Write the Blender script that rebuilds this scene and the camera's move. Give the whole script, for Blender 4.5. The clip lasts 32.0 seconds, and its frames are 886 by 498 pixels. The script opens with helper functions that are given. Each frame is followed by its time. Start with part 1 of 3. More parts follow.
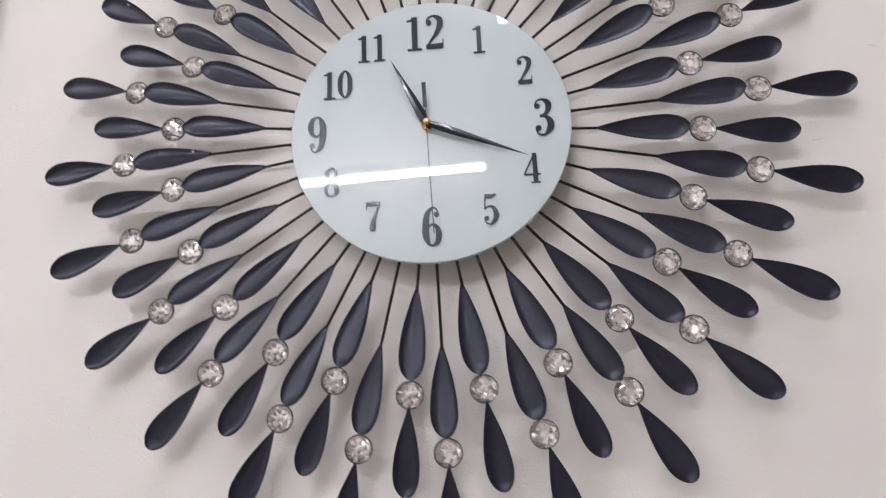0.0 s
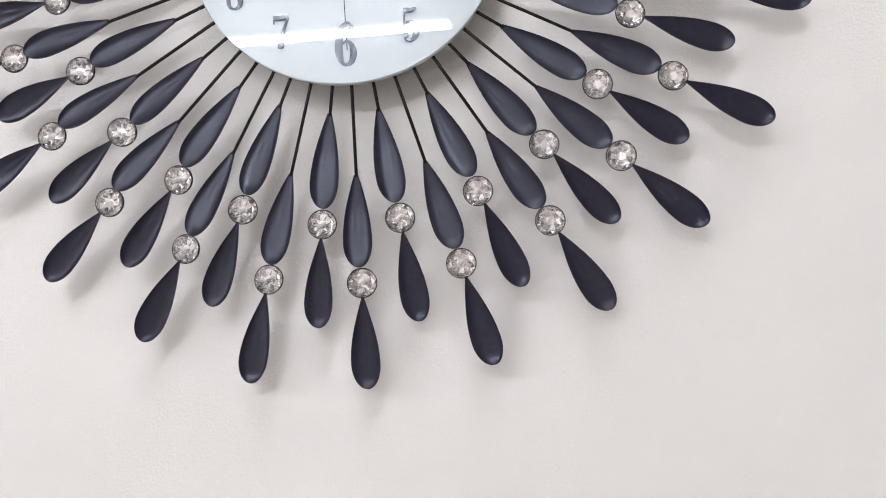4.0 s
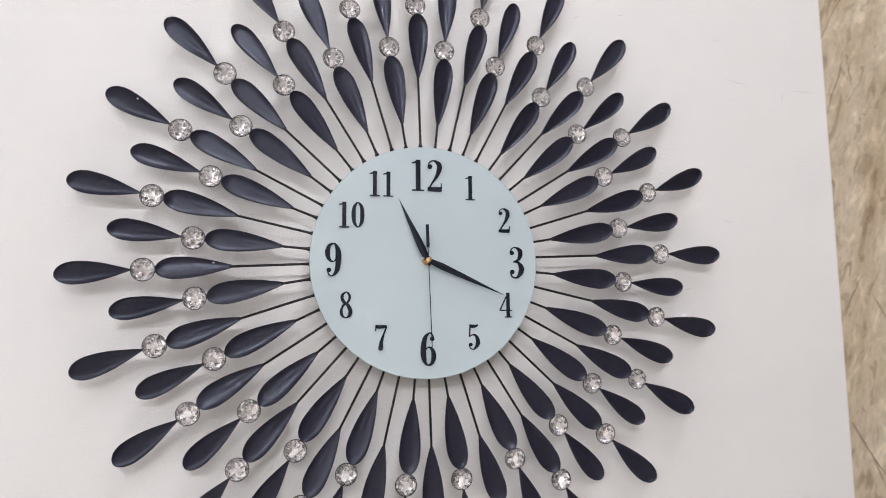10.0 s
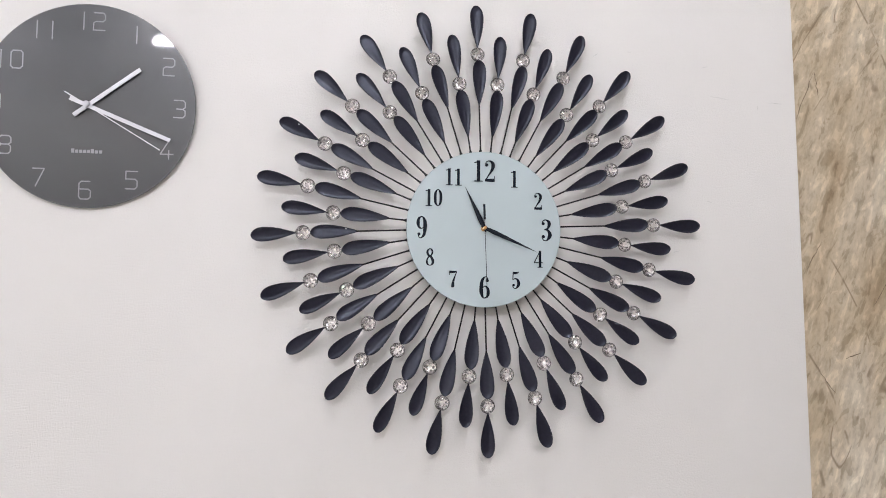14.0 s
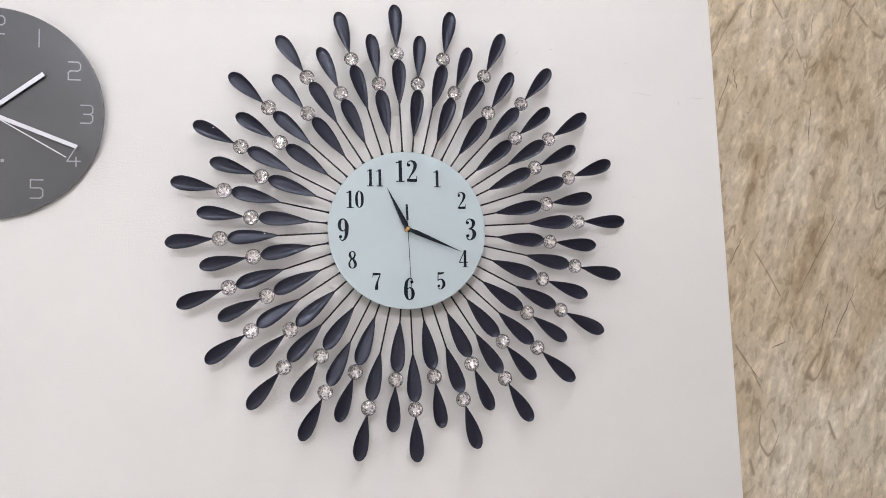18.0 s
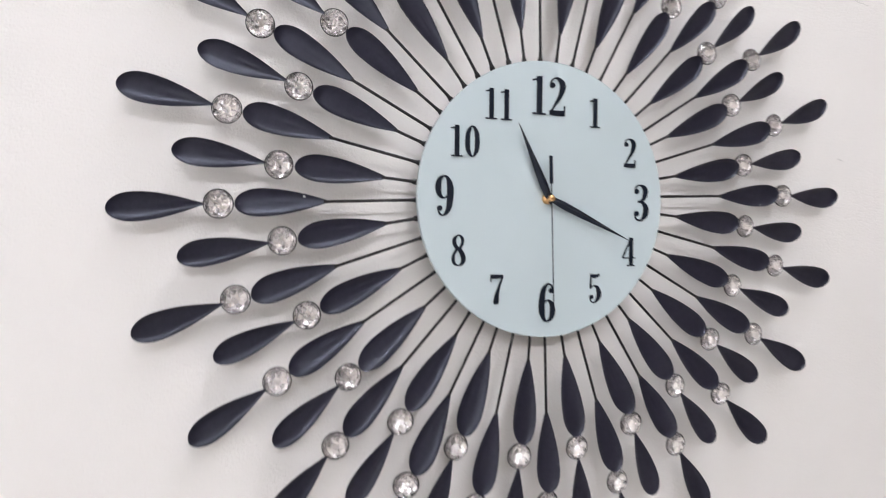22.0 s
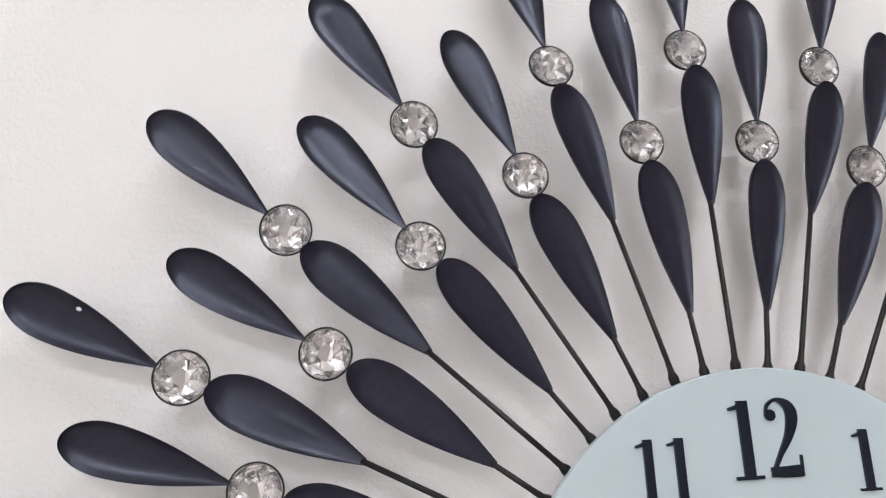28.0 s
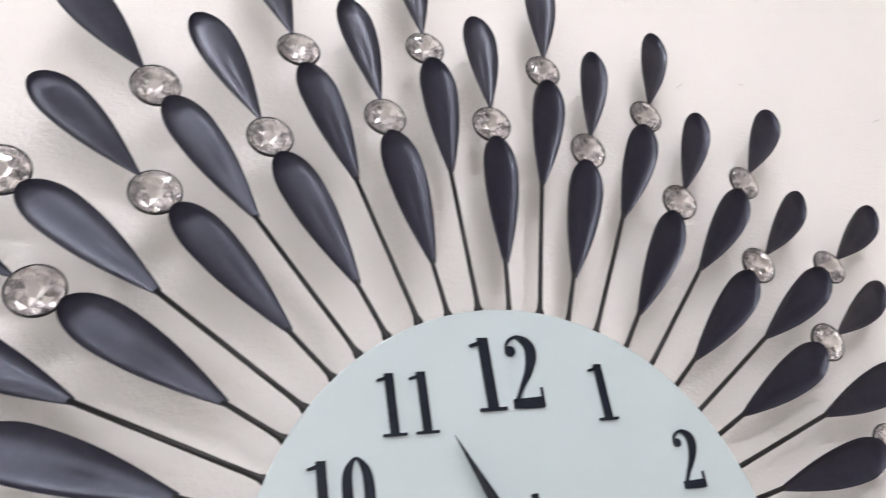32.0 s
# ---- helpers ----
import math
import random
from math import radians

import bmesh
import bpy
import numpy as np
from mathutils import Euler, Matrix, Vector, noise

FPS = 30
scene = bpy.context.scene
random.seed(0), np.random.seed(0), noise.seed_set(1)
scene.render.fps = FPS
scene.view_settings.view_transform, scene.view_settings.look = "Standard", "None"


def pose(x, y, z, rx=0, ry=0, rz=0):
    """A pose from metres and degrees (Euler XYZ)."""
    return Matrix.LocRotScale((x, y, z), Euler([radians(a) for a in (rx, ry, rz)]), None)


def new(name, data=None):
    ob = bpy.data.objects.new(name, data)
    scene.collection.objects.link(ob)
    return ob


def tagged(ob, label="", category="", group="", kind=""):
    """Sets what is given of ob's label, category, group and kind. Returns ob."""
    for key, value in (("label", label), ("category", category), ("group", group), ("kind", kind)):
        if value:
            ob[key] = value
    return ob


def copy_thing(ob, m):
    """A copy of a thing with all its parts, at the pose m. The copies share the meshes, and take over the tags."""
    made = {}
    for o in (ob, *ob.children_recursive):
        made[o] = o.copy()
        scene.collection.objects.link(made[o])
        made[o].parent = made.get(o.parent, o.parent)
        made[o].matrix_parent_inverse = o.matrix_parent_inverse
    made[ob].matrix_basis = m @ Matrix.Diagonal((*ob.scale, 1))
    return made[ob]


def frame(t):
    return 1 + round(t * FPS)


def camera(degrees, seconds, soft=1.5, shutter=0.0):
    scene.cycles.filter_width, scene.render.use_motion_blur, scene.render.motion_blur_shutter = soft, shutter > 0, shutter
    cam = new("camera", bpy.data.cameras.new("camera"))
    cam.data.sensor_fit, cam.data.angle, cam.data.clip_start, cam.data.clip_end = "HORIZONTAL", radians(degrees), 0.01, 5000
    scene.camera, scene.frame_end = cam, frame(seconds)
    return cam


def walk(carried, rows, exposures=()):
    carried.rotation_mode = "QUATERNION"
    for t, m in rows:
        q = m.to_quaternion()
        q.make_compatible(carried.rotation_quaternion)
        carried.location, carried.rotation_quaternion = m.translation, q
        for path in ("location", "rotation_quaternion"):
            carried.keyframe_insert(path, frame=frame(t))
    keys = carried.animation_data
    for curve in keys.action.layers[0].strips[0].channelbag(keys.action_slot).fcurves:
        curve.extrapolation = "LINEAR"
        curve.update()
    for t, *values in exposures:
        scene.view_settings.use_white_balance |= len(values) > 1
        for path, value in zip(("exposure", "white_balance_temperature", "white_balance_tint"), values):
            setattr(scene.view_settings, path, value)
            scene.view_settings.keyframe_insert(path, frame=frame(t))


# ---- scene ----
cam = camera(64.2, 32.0, soft=0.95, shutter=0.5)
# seconds, eye, turn (Euler degrees); the clock's hub is at (0, 0, 1.75), the wall's face at y = 0.026
ROWS = [
    (0.0, 0.0614, -0.5507, 1.4875, 105.51, 2.08, 6.04),
    (0.5, 0.0774, -0.5370, 1.4656, 104.95, 1.96, 4.32),
    (1.0, 0.1056, -0.5142, 1.4519, 102.77, 3.44, 3.27),
    (1.5, 0.1110, -0.4880, 1.4326, 100.99, 3.37, 2.69),
    (2.0, 0.1180, -0.4887, 1.4277, 99.71, 3.58, 2.40),
    (2.5, 0.1001, -0.4906, 1.4459, 96.00, 2.98, 3.19),
    (4.5, 0.0953, -0.5124, 1.4589, 95.01, 2.02, 3.45),
    (5.0, 0.0873, -0.5138, 1.4402, 99.42, 2.35, 2.18),
    (5.5, 0.1102, -0.5214, 1.4728, 101.09, 3.56, 1.05),
    (6.0, 0.1141, -0.5363, 1.4953, 102.66, 3.75, -0.86),
    (6.5, 0.1103, -0.5532, 1.5245, 104.05, 3.37, 0.00),
    (7.0, 0.0776, -0.5598, 1.5423, 107.63, 0.87, 0.12),
    (7.5, 0.0434, -0.5674, 1.5549, 113.20, -0.66, 1.99),
    (8.0, 0.0378, -0.5658, 1.5418, 115.76, -1.76, 3.82),
    (8.5, 0.0137, -0.5839, 1.5377, 113.84, -2.43, 3.17),
    (8.9, -0.0216, -0.6045, 1.5589, 108.54, -3.20, -0.78),
    (9.0, -0.0294, -0.6090, 1.5636, 106.58, -3.25, -3.45),
    (9.1, -0.0453, -0.6191, 1.5797, 104.39, -3.10, -5.75),
    (9.5, -0.1176, -0.6650, 1.6529, 100.19, -0.42, -11.24),
    (10.0, -0.1702, -0.7067, 1.6773, 96.57, 0.53, -14.92),
    (10.5, -0.2004, -0.7283, 1.6690, 97.35, 1.95, -17.73),
    (11.0, -0.2180, -0.7473, 1.6565, 97.74, 1.63, -17.73),
    (11.5, -0.2396, -0.7553, 1.6435, 96.08, 0.64, -17.00),
    (12.0, -0.2449, -0.7696, 1.6375, 95.57, -0.63, -17.16),
    (12.5, -0.2243, -0.8032, 1.6219, 96.72, -1.10, -16.50),
    (13.0, -0.2011, -0.9214, 1.6386, 94.54, -2.13, -9.97),
    (13.5, -0.2154, -1.0159, 1.6168, 95.63, -1.10, -9.35),
    (14.0, -0.2040, -1.0558, 1.6084, 95.78, -0.42, -7.70),
    (14.5, -0.1852, -1.0651, 1.6124, 95.52, 0.45, -7.22),
    (15.0, -0.1722, -1.0597, 1.6056, 95.60, 0.57, -9.54),
    (15.5, -0.1618, -1.0553, 1.5924, 96.40, 1.03, -10.03),
    (17.5, -0.1549, -1.0452, 1.5983, 96.24, 1.75, -11.04),
    (18.0, -0.1448, -1.0496, 1.6024, 96.22, 1.59, -10.60),
    (18.5, -0.1469, -1.0543, 1.6099, 96.03, 1.39, -10.54),
    (19.0, -0.1435, -1.0600, 1.6217, 95.42, 1.24, -10.29),
    (19.5, -0.1344, -1.0546, 1.6183, 95.12, 1.09, -9.54),
    (20.0, -0.1494, -1.0262, 1.6155, 94.18, 0.32, -10.65),
    (20.5, -0.1808, -0.9400, 1.5963, 94.40, -0.90, -15.59),
    (21.0, -0.2500, -0.7988, 1.6240, 92.54, -2.75, -18.37),
    (21.5, -0.3019, -0.6477, 1.6468, 92.42, -1.84, -21.31),
    (22.0, -0.3041, -0.5445, 1.7085, 89.58, -0.62, -21.11),
    (22.5, -0.2841, -0.4692, 1.7542, 88.91, -1.12, -21.55),
    (23.0, -0.2584, -0.4423, 1.7956, 89.00, -0.11, -21.60),
    (23.5, -0.2454, -0.4308, 1.8210, 89.29, -0.03, -21.82),
    (24.0, -0.2326, -0.4370, 1.8569, 89.70, 0.80, -18.81),
    (24.5, -0.2095, -0.4501, 1.8831, 90.85, 2.42, -16.18),
    (25.0, -0.1735, -0.4566, 1.8886, 91.77, 4.11, -13.20),
    (25.5, -0.1545, -0.4416, 1.8865, 92.20, 5.84, -10.97),
    (26.0, -0.1434, -0.4063, 1.8650, 98.84, 4.50, -8.13),
    (26.5, -0.1576, -0.3743, 1.8788, 99.30, 3.97, -6.19),
    (28.5, -0.2199, -0.2694, 1.8382, 104.47, -0.19, -13.39),
    (29.0, -0.2806, -0.2493, 1.8178, 106.43, -4.19, -20.48),
    (29.5, -0.2761, -0.2466, 1.7897, 110.41, -2.77, -24.06),
    (30.0, -0.2724, -0.2479, 1.7709, 113.70, 0.19, -21.83),
    (30.5, -0.2495, -0.2548, 1.7628, 114.90, 1.48, -20.09),
    (31.0, -0.2153, -0.2627, 1.7609, 114.19, 3.48, -19.67),
    (31.5, -0.1718, -0.2681, 1.7612, 114.48, 6.45, -18.92),
    (32.0, -0.1415, -0.2811, 1.7616, 114.64, 8.28, -19.97),
]
walk(cam, [(t, pose(x, y, z, rx, ry, rz)) for t, x, y, z, rx, ry, rz in ROWS], [
    (0.0, -0.35, 6720, 13), (1.0, -0.2, 6700, 13), (2.0, 0.0, 6600, 11), (5.0, 0.0, 6520, 10), (6.0, -0.1, 6520, 10),
    (7.0, -0.25, 6520, 10), (8.0, -0.36, 6520, 10), (9.0, -0.45, 6580, 10), (10.0, -0.21, 6550, 10), (12.0, -0.18, 6550, 10), (14.0, -0.27, 6550, 10), (18.0, -0.22, 6550, 10),
    (20.0, -0.2, 6550, 10), (22.0, -0.09, 6550, 10), (25.0, -0.19, 6550, 10), (26.0, -0.24, 6550, 10), (28.5, -0.22, 6550, 10),
    (29.0, -0.12, 6600, 10), (30.0, -0.03, 6600, 10), (32.0, -0.03, 6720, 11),
])

HUB = Vector((0, 0, 1.75))
WALL_Y = 0.026
EDGE_X = 0.546
CEIL_Z = 2.996
TUBE_POWER = 187.0
CROSS_LAMP = 0.33  # strength of the dimmer tube that runs towards the wall, against the others'

# ---- world ----
world = bpy.data.worlds.new("world")
scene.world = world
world.use_nodes = True
world.node_tree.nodes["Background"].inputs["Color"].default_value = (0.9, 0.95, 1.0, 1)
world.node_tree.nodes["Background"].inputs["Strength"].default_value = 0.1


# ---- materials ----
class Mat:
    """A node material under construction."""

    def __init__(self, name, color=(0.5, 0.5, 0.5), rough=0.5, metal=0.0, **more):
        self.m = bpy.data.materials.new(name)
        self.m.use_nodes = True
        self.t = self.m.node_tree
        self.b = self.t.nodes["Principled BSDF"]
        self.set("Base Color", (*color, 1))
        self.set("Roughness", rough)
        self.set("Metallic", metal)
        for k, v in more.items():
            self.set(k.replace("_", " "), v)

    def set(self, socket, value):
        self.b.inputs[socket].default_value = value

    def node(self, kind, **values):
        n = self.t.nodes.new(kind)
        for k, v in values.items():
            n.inputs[k.replace("_", " ")].default_value = v
        return n

    def link(self, a, b):
        self.t.links.new(a, b)

    def coords(self, scale=(1, 1, 1), turn=(0, 0, 0), space="Object"):
        c = self.t.nodes.new("ShaderNodeTexCoord")
        mp = self.t.nodes.new("ShaderNodeMapping")
        mp.inputs["Scale"].default_value = scale
        mp.inputs["Rotation"].default_value = turn
        self.link(c.outputs[space], mp.inputs["Vector"])
        return mp.outputs["Vector"]

    def noise(self, vec, scale, detail=4.0, rough=0.55, warp=0.0):
        n = self.node("ShaderNodeTexNoise", Scale=scale, Detail=detail, Roughness=rough, Distortion=warp)
        self.link(vec, n.inputs["Vector"])
        return n.outputs["Fac"]

    def ramp(self, fac, *stops):
        r = self.t.nodes.new("ShaderNodeValToRGB")
        e = r.color_ramp.elements
        while len(e) < len(stops):
            e.new(0.5)
        for el, (p, c) in zip(e, stops):
            el.position = p
            el.color = (*c, 1) if len(c) == 3 else c
        self.link(fac, r.inputs["Fac"])
        return r.outputs["Color"]

    def mix(self, fac, a, b, how="MIX"):
        n = self.t.nodes.new("ShaderNodeMix")
        n.data_type = "RGBA"
        n.blend_type = how
        for s, v in ((n.inputs["Factor"], fac), (n.inputs["A"], a), (n.inputs["B"], b)):
            if isinstance(v, (float, int)):
                s.default_value = v
            elif isinstance(v, tuple):
                s.default_value = (*v, 1)
            else:
                self.link(v, s)
        return n.outputs["Result"]

    def to(self, socket, out):
        self.link(out, self.b.inputs[socket])

    def bump(self, height, strength, distance=0.001):
        n = self.node("ShaderNodeBump", Strength=strength, Distance=distance)
        self.link(height, n.inputs["Height"])
        self.link(n.outputs["Normal"], self.b.inputs["Normal"])


def paint_material():
    m = Mat("wall_paint", (0.76, 0.74, 0.715), 0.62)
    v = m.coords()
    m.to("Base Color", m.ramp(m.noise(v, 3.0, 5), (0.3, (0.79, 0.77, 0.74)), (0.7, (0.83, 0.81, 0.78))))
    m.to("Roughness", m.ramp(m.noise(v, 25.0, 3), (0.3, (0.5, 0.5, 0.5)), (0.7, (0.7, 0.7, 0.7))))
    m.bump(m.mix(0.35, m.noise(v, 420.0, 4, 0.6), m.noise(m.coords((1, 1, 2.6)), 130.0, 4, 0.6)), 0.6, 0.0016)
    return m.m


def marble_material():
    """Tan marble print: soft leaning streaks, pale flakes, a little grain and a few thin dark veins."""
    m = Mat("marble_sheet", (0.5, 0.43, 0.31), 0.4)
    v = m.slanted(17, 3.2)
    big = m.ramp(m.noise(v, 11.0, 4, 0.55, 0.7), (0.30, (0.44, 0.345, 0.23)), (0.43, (0.545, 0.455, 0.325)), (0.56, (0.615, 0.535, 0.41)), (0.72, (0.74, 0.685, 0.575)))
    wash = m.ramp(m.noise(m.coords(), 4.0, 3), (0.36, (0.86, 0.83, 0.79)), (0.64, (1.05, 1.05, 1.06)))
    col = m.mix(1.0, big, wash, "MULTIPLY")
    flake = m.ramp(m.noise(m.slanted(24, 2.6, 5.3), 52.0, 4, 0.6, 0.5), (0.39, (0.68, 0.64, 0.58)), (0.44, (0.95, 0.94, 0.92)), (0.555, (1.02, 1.02, 1.02)), (0.60, (1.24, 1.25, 1.27)))
    col = m.mix(0.88, col, flake, "MULTIPLY")
    fine = m.ramp(m.noise(m.slanted(20, 2.2, 2.1), 150.0, 4, 0.6), (0.36, (0.72, 0.69, 0.65)), (0.47, (0.97, 0.97, 0.96)), (0.64, (1.20, 1.20, 1.21)))
    col = m.mix(0.5, col, fine, "MULTIPLY")
    for turn, scale, seed in ((27, 15.0, 0.0), (-24, 8.0, 8.1)):
        w = m.slanted(turn, 4.0, seed)
        line = m.ramp(m.noise(w, scale, 1.5, 0.45, 0.1), (0.490, (0, 0, 0)), (0.498, (1, 1, 1)), (0.502, (1, 1, 1)), (0.510, (0, 0, 0)))
        gate = m.ramp(m.noise(m.moved(seed * 2 + 1), 15.0, 3), (0.51, (0, 0, 0)), (0.58, (0.8, 0.8, 0.8)))
        col = m.mix(m.mix(1.0, line, gate, "MULTIPLY"), col, (0.23, 0.16, 0.095))
    m.to("Base Color", col)
    m.bump(m.noise(v, 75.0, 6, 0.7), 0.15, 0.001)
    return m.m


def slanted(self, degrees, stretch, seed=0.0):
    """Coordinates drawn out along a line that leans from the upright."""
    v = self.coords((1, 1, stretch), (0, radians(degrees), 0))
    v.node.vector_type = "TEXTURE"
    v.node.inputs["Location"].default_value = (seed, seed, seed)
    return v


Mat.slanted = slanted


def moved(self, by):
    n = self.node("ShaderNodeVectorMath")
    n.inputs[1].default_value = (by, by * 0.7, by * 1.3)
    self.link(self.coords(), n.inputs[0])
    return n.outputs["Vector"]


Mat.moved = moved


def satin_black():
    m = Mat("satin_black_enamel", (0.015, 0.0137, 0.021), 0.36, Specular_IOR_Level=0.44, Specular_Tint=(0.76, 0.84, 1.0, 1.0))
    v = m.coords()
    m.to("Roughness", m.ramp(m.noise(v, 90.0, 4), (0.3, (0.30, 0.30, 0.30)), (0.75, (0.40, 0.40, 0.40))))
    m.to("Base Color", m.ramp(m.noise(v, 240.0, 3), (0.35, (0.0108, 0.0096, 0.0170)), (0.66, (0.0160, 0.0142, 0.0250)), (0.745, (0.020, 0.018, 0.029)), (0.775, (0.11, 0.11, 0.12))))
    m.bump(m.noise(v, 600.0, 3), 0.08, 0.0004)
    return m.m


def dial_material():
    m = Mat("dial_glass", (0.57, 0.645, 0.665), 0.3, Coat_Weight=1.0, Coat_Roughness=0.006, Specular_IOR_Level=0.42)
    m.to("Base Color", m.ramp(m.noise(m.coords(), 6.0, 3), (0.3, (0.505, 0.595, 0.615)), (0.7, (0.525, 0.615, 0.635))))
    return m.m


def grey_dial_material():
    m = Mat("grey_dial_glass", (0.075, 0.078, 0.09), 0.3, Coat_Weight=1.0, Coat_Roughness=0.03)
    m.to("Base Color", m.ramp(m.noise(m.coords(), 5.0, 3), (0.3, (0.028, 0.031, 0.036)), (0.7, (0.036, 0.040, 0.045))))
    return m.m


def crystal_material():
    m = Mat("clear_crystal", (0.985, 0.985, 0.985), 0.0, IOR=1.42, Transmission_Weight=1.0)
    return m.m


PAINT, MARBLE, BLACK, DIAL, GREY_DIAL, CRYSTAL = paint_material(), marble_material(), satin_black(), dial_material(), grey_dial_material(), crystal_material()
FOIL = Mat("silver_foil", (1.0, 0.975, 0.985), 0.08, 0.81).m
WIRE = Mat("black_wire", (0.009, 0.0082, 0.0085), 0.4, 0.0, Specular_IOR_Level=0.3).m
GLOSS = Mat("gloss_black", (0.010, 0.013, 0.021), 0.22, Specular_IOR_Level=0.38, Specular_Tint=(0.8, 0.9, 1.0, 1.0), Coat_Weight=0.15, Coat_Roughness=0.03).m
BRASS = Mat("brass", (0.72, 0.46, 0.22), 0.25, 1.0).m
SILVER = Mat("silver_paint", (0.62, 0.63, 0.66), 0.4, 0.25).m
PALE = Mat("pale_print", (0.29, 0.30, 0.32), 0.4).m
CHIP = Mat("bare_chip", (0.7, 0.7, 0.72), 0.5).m
SCUFF = Mat("paint_scuff", (0.66, 0.65, 0.62), 0.7).m
CRACK = Mat("crack_brown", (0.17, 0.125, 0.08), 0.6).m
PLASTIC = Mat("dark_plastic", (0.03, 0.03, 0.033), 0.5).m
RIM_GREY = Mat("grey_glass_edge", (0.16, 0.17, 0.175), 0.25, Coat_Weight=0.8, Coat_Roughness=0.05).m
WHITE_METAL = Mat("white_enamel", (0.8, 0.8, 0.78), 0.35).m


def plain_room_material(name, a, b, rough):
    m = Mat(name, a, rough)
    m.to("Base Color", m.ramp(m.noise(m.coords(), 4.0, 5), (0.3, a), (0.7, b)))
    return m.m


CEILING = plain_room_material("ceiling_paint", (0.76, 0.76, 0.74), (0.80, 0.80, 0.78), 0.8)
# unseen floor and south wall: paleness set by the light they bounce back
FLOOR = plain_room_material("floor_tile", (0.58, 0.55, 0.51), (0.64, 0.61, 0.57), 0.3)
BEIGE_WALL = plain_room_material("beige_wall_paint", (0.72, 0.69, 0.63), (0.76, 0.73, 0.67), 0.7)


def glow_material(name, power):
    m = bpy.data.materials.new(name)
    m.use_nodes = True
    b = m.node_tree.nodes["Principled BSDF"]
    b.inputs["Emission Color"].default_value = (0.968, 0.968, 1.060, 1)
    b.inputs["Emission Strength"].default_value = power
    return m


GLOW = glow_material("tube_glow", TUBE_POWER)
CROSS_GLOW = glow_material("dimmer_tube_glow", TUBE_POWER * CROSS_LAMP)


# ---- mesh helpers ----
def mesh_from(bm, name, material, smooth=False):
    bmesh.ops.recalc_face_normals(bm, faces=bm.faces)
    me = bpy.data.meshes.new(name)
    bm.to_mesh(me)
    bm.free()
    for mat in (material if isinstance(material, (list, tuple)) else [material]):
        me.materials.append(mat)
    for p in me.polygons:
        p.use_smooth = smooth
    return me


def part(name, bm, material, parent, label="", smooth=False):
    me = bm if isinstance(bm, bpy.types.Mesh) else mesh_from(bm, name, material, smooth)
    ob = new(name, me)
    ob.parent = parent
    if label:
        ob["label"] = label
    return ob


def empty(name, place):
    ob = new(name)
    ob.empty_display_size = 0.02
    ob.matrix_basis = pose(*place)
    return ob


def box(bm, x0, x1, y0, y1, z0, z1, bevel=0.0):
    r = bmesh.ops.create_cube(bm, size=1, matrix=Matrix.LocRotScale(((x0 + x1) / 2, (y0 + y1) / 2, (z0 + z1) / 2), None, (x1 - x0, y1 - y0, z1 - z0)))
    if bevel:
        bmesh.ops.bevel(bm, geom=list({e for v in r["verts"] for e in v.link_edges}), offset=bevel, segments=2, affect="EDGES")
    return bm


def lathe(bm, profile, n=64, axis="y"):
    """Turn a profile of (radius, height) round the y axis; closes on the axis where the radius is 0."""
    rings = []
    for r, h in profile:
        if r < 1e-7:
            rings.append([bm.verts.new((0, h, 0))])
        else:
            rings.append([bm.verts.new((r * math.sin(2 * math.pi * k / n), h, r * math.cos(2 * math.pi * k / n))) for k in range(n)])
    for a, b in zip(rings, rings[1:]):
        for k in range(n):
            j = (k + 1) % n
            if len(a) == 1 and len(b) == 1:
                continue
            if len(a) == 1:
                bm.faces.new((a[0], b[k], b[j]))
            elif len(b) == 1:
                bm.faces.new((a[k], a[j], b[0]))
            else:
                bm.faces.new((a[k], a[j], b[j], b[k]))
    return bm


def tube(bm, path, radius, n=10, cap=True):
    """A round rod along a path of points."""
    rings = []
    for i, p in enumerate(path):
        a, b = path[max(i - 1, 0)], path[min(i + 1, len(path) - 1)]
        d = (Vector(b) - Vector(a)).normalized()
        u = d.cross(Vector((0, 1, 0)))
        u = (u if u.length > 1e-3 else d.cross(Vector((1, 0, 0)))).normalized()
        w = d.cross(u)
        rr = radius[i] if isinstance(radius, (list, tuple)) else radius
        rings.append([bm.verts.new(Vector(p) + rr * (math.cos(2 * math.pi * k / n) * u + math.sin(2 * math.pi * k / n) * w)) for k in range(n)])
    for a, b in zip(rings, rings[1:]):
        for k in range(n):
            bm.faces.new((a[k], a[(k + 1) % n], b[(k + 1) % n], b[k]))
    if cap:
        bm.faces.new(rings[0][::-1])
        bm.faces.new(rings[-1])
    return bm


def smooth_line(points, steps=6, closed=False):
    """Catmull-Rom through (x, z, width) points."""
    pts = [np.array(p, float) for p in points]
    out = []
    n = len(pts)
    for i in range(n - 1):
        p1, p2 = pts[i], pts[i + 1]
        p0 = pts[i - 1] if i else (pts[-2] if closed else p1)
        p3 = pts[i + 2] if i + 2 < n else (pts[1] if closed else p2)
        for k in range(steps):
            u = k / steps
            out.append(0.5 * (2 * p1 + (p2 - p0) * u + (2 * p0 - 5 * p1 + 4 * p2 - p3) * u * u + (3 * p1 - 3 * p2 + p3 - p0) * u ** 3))
    out.append(pts[-1])
    return out


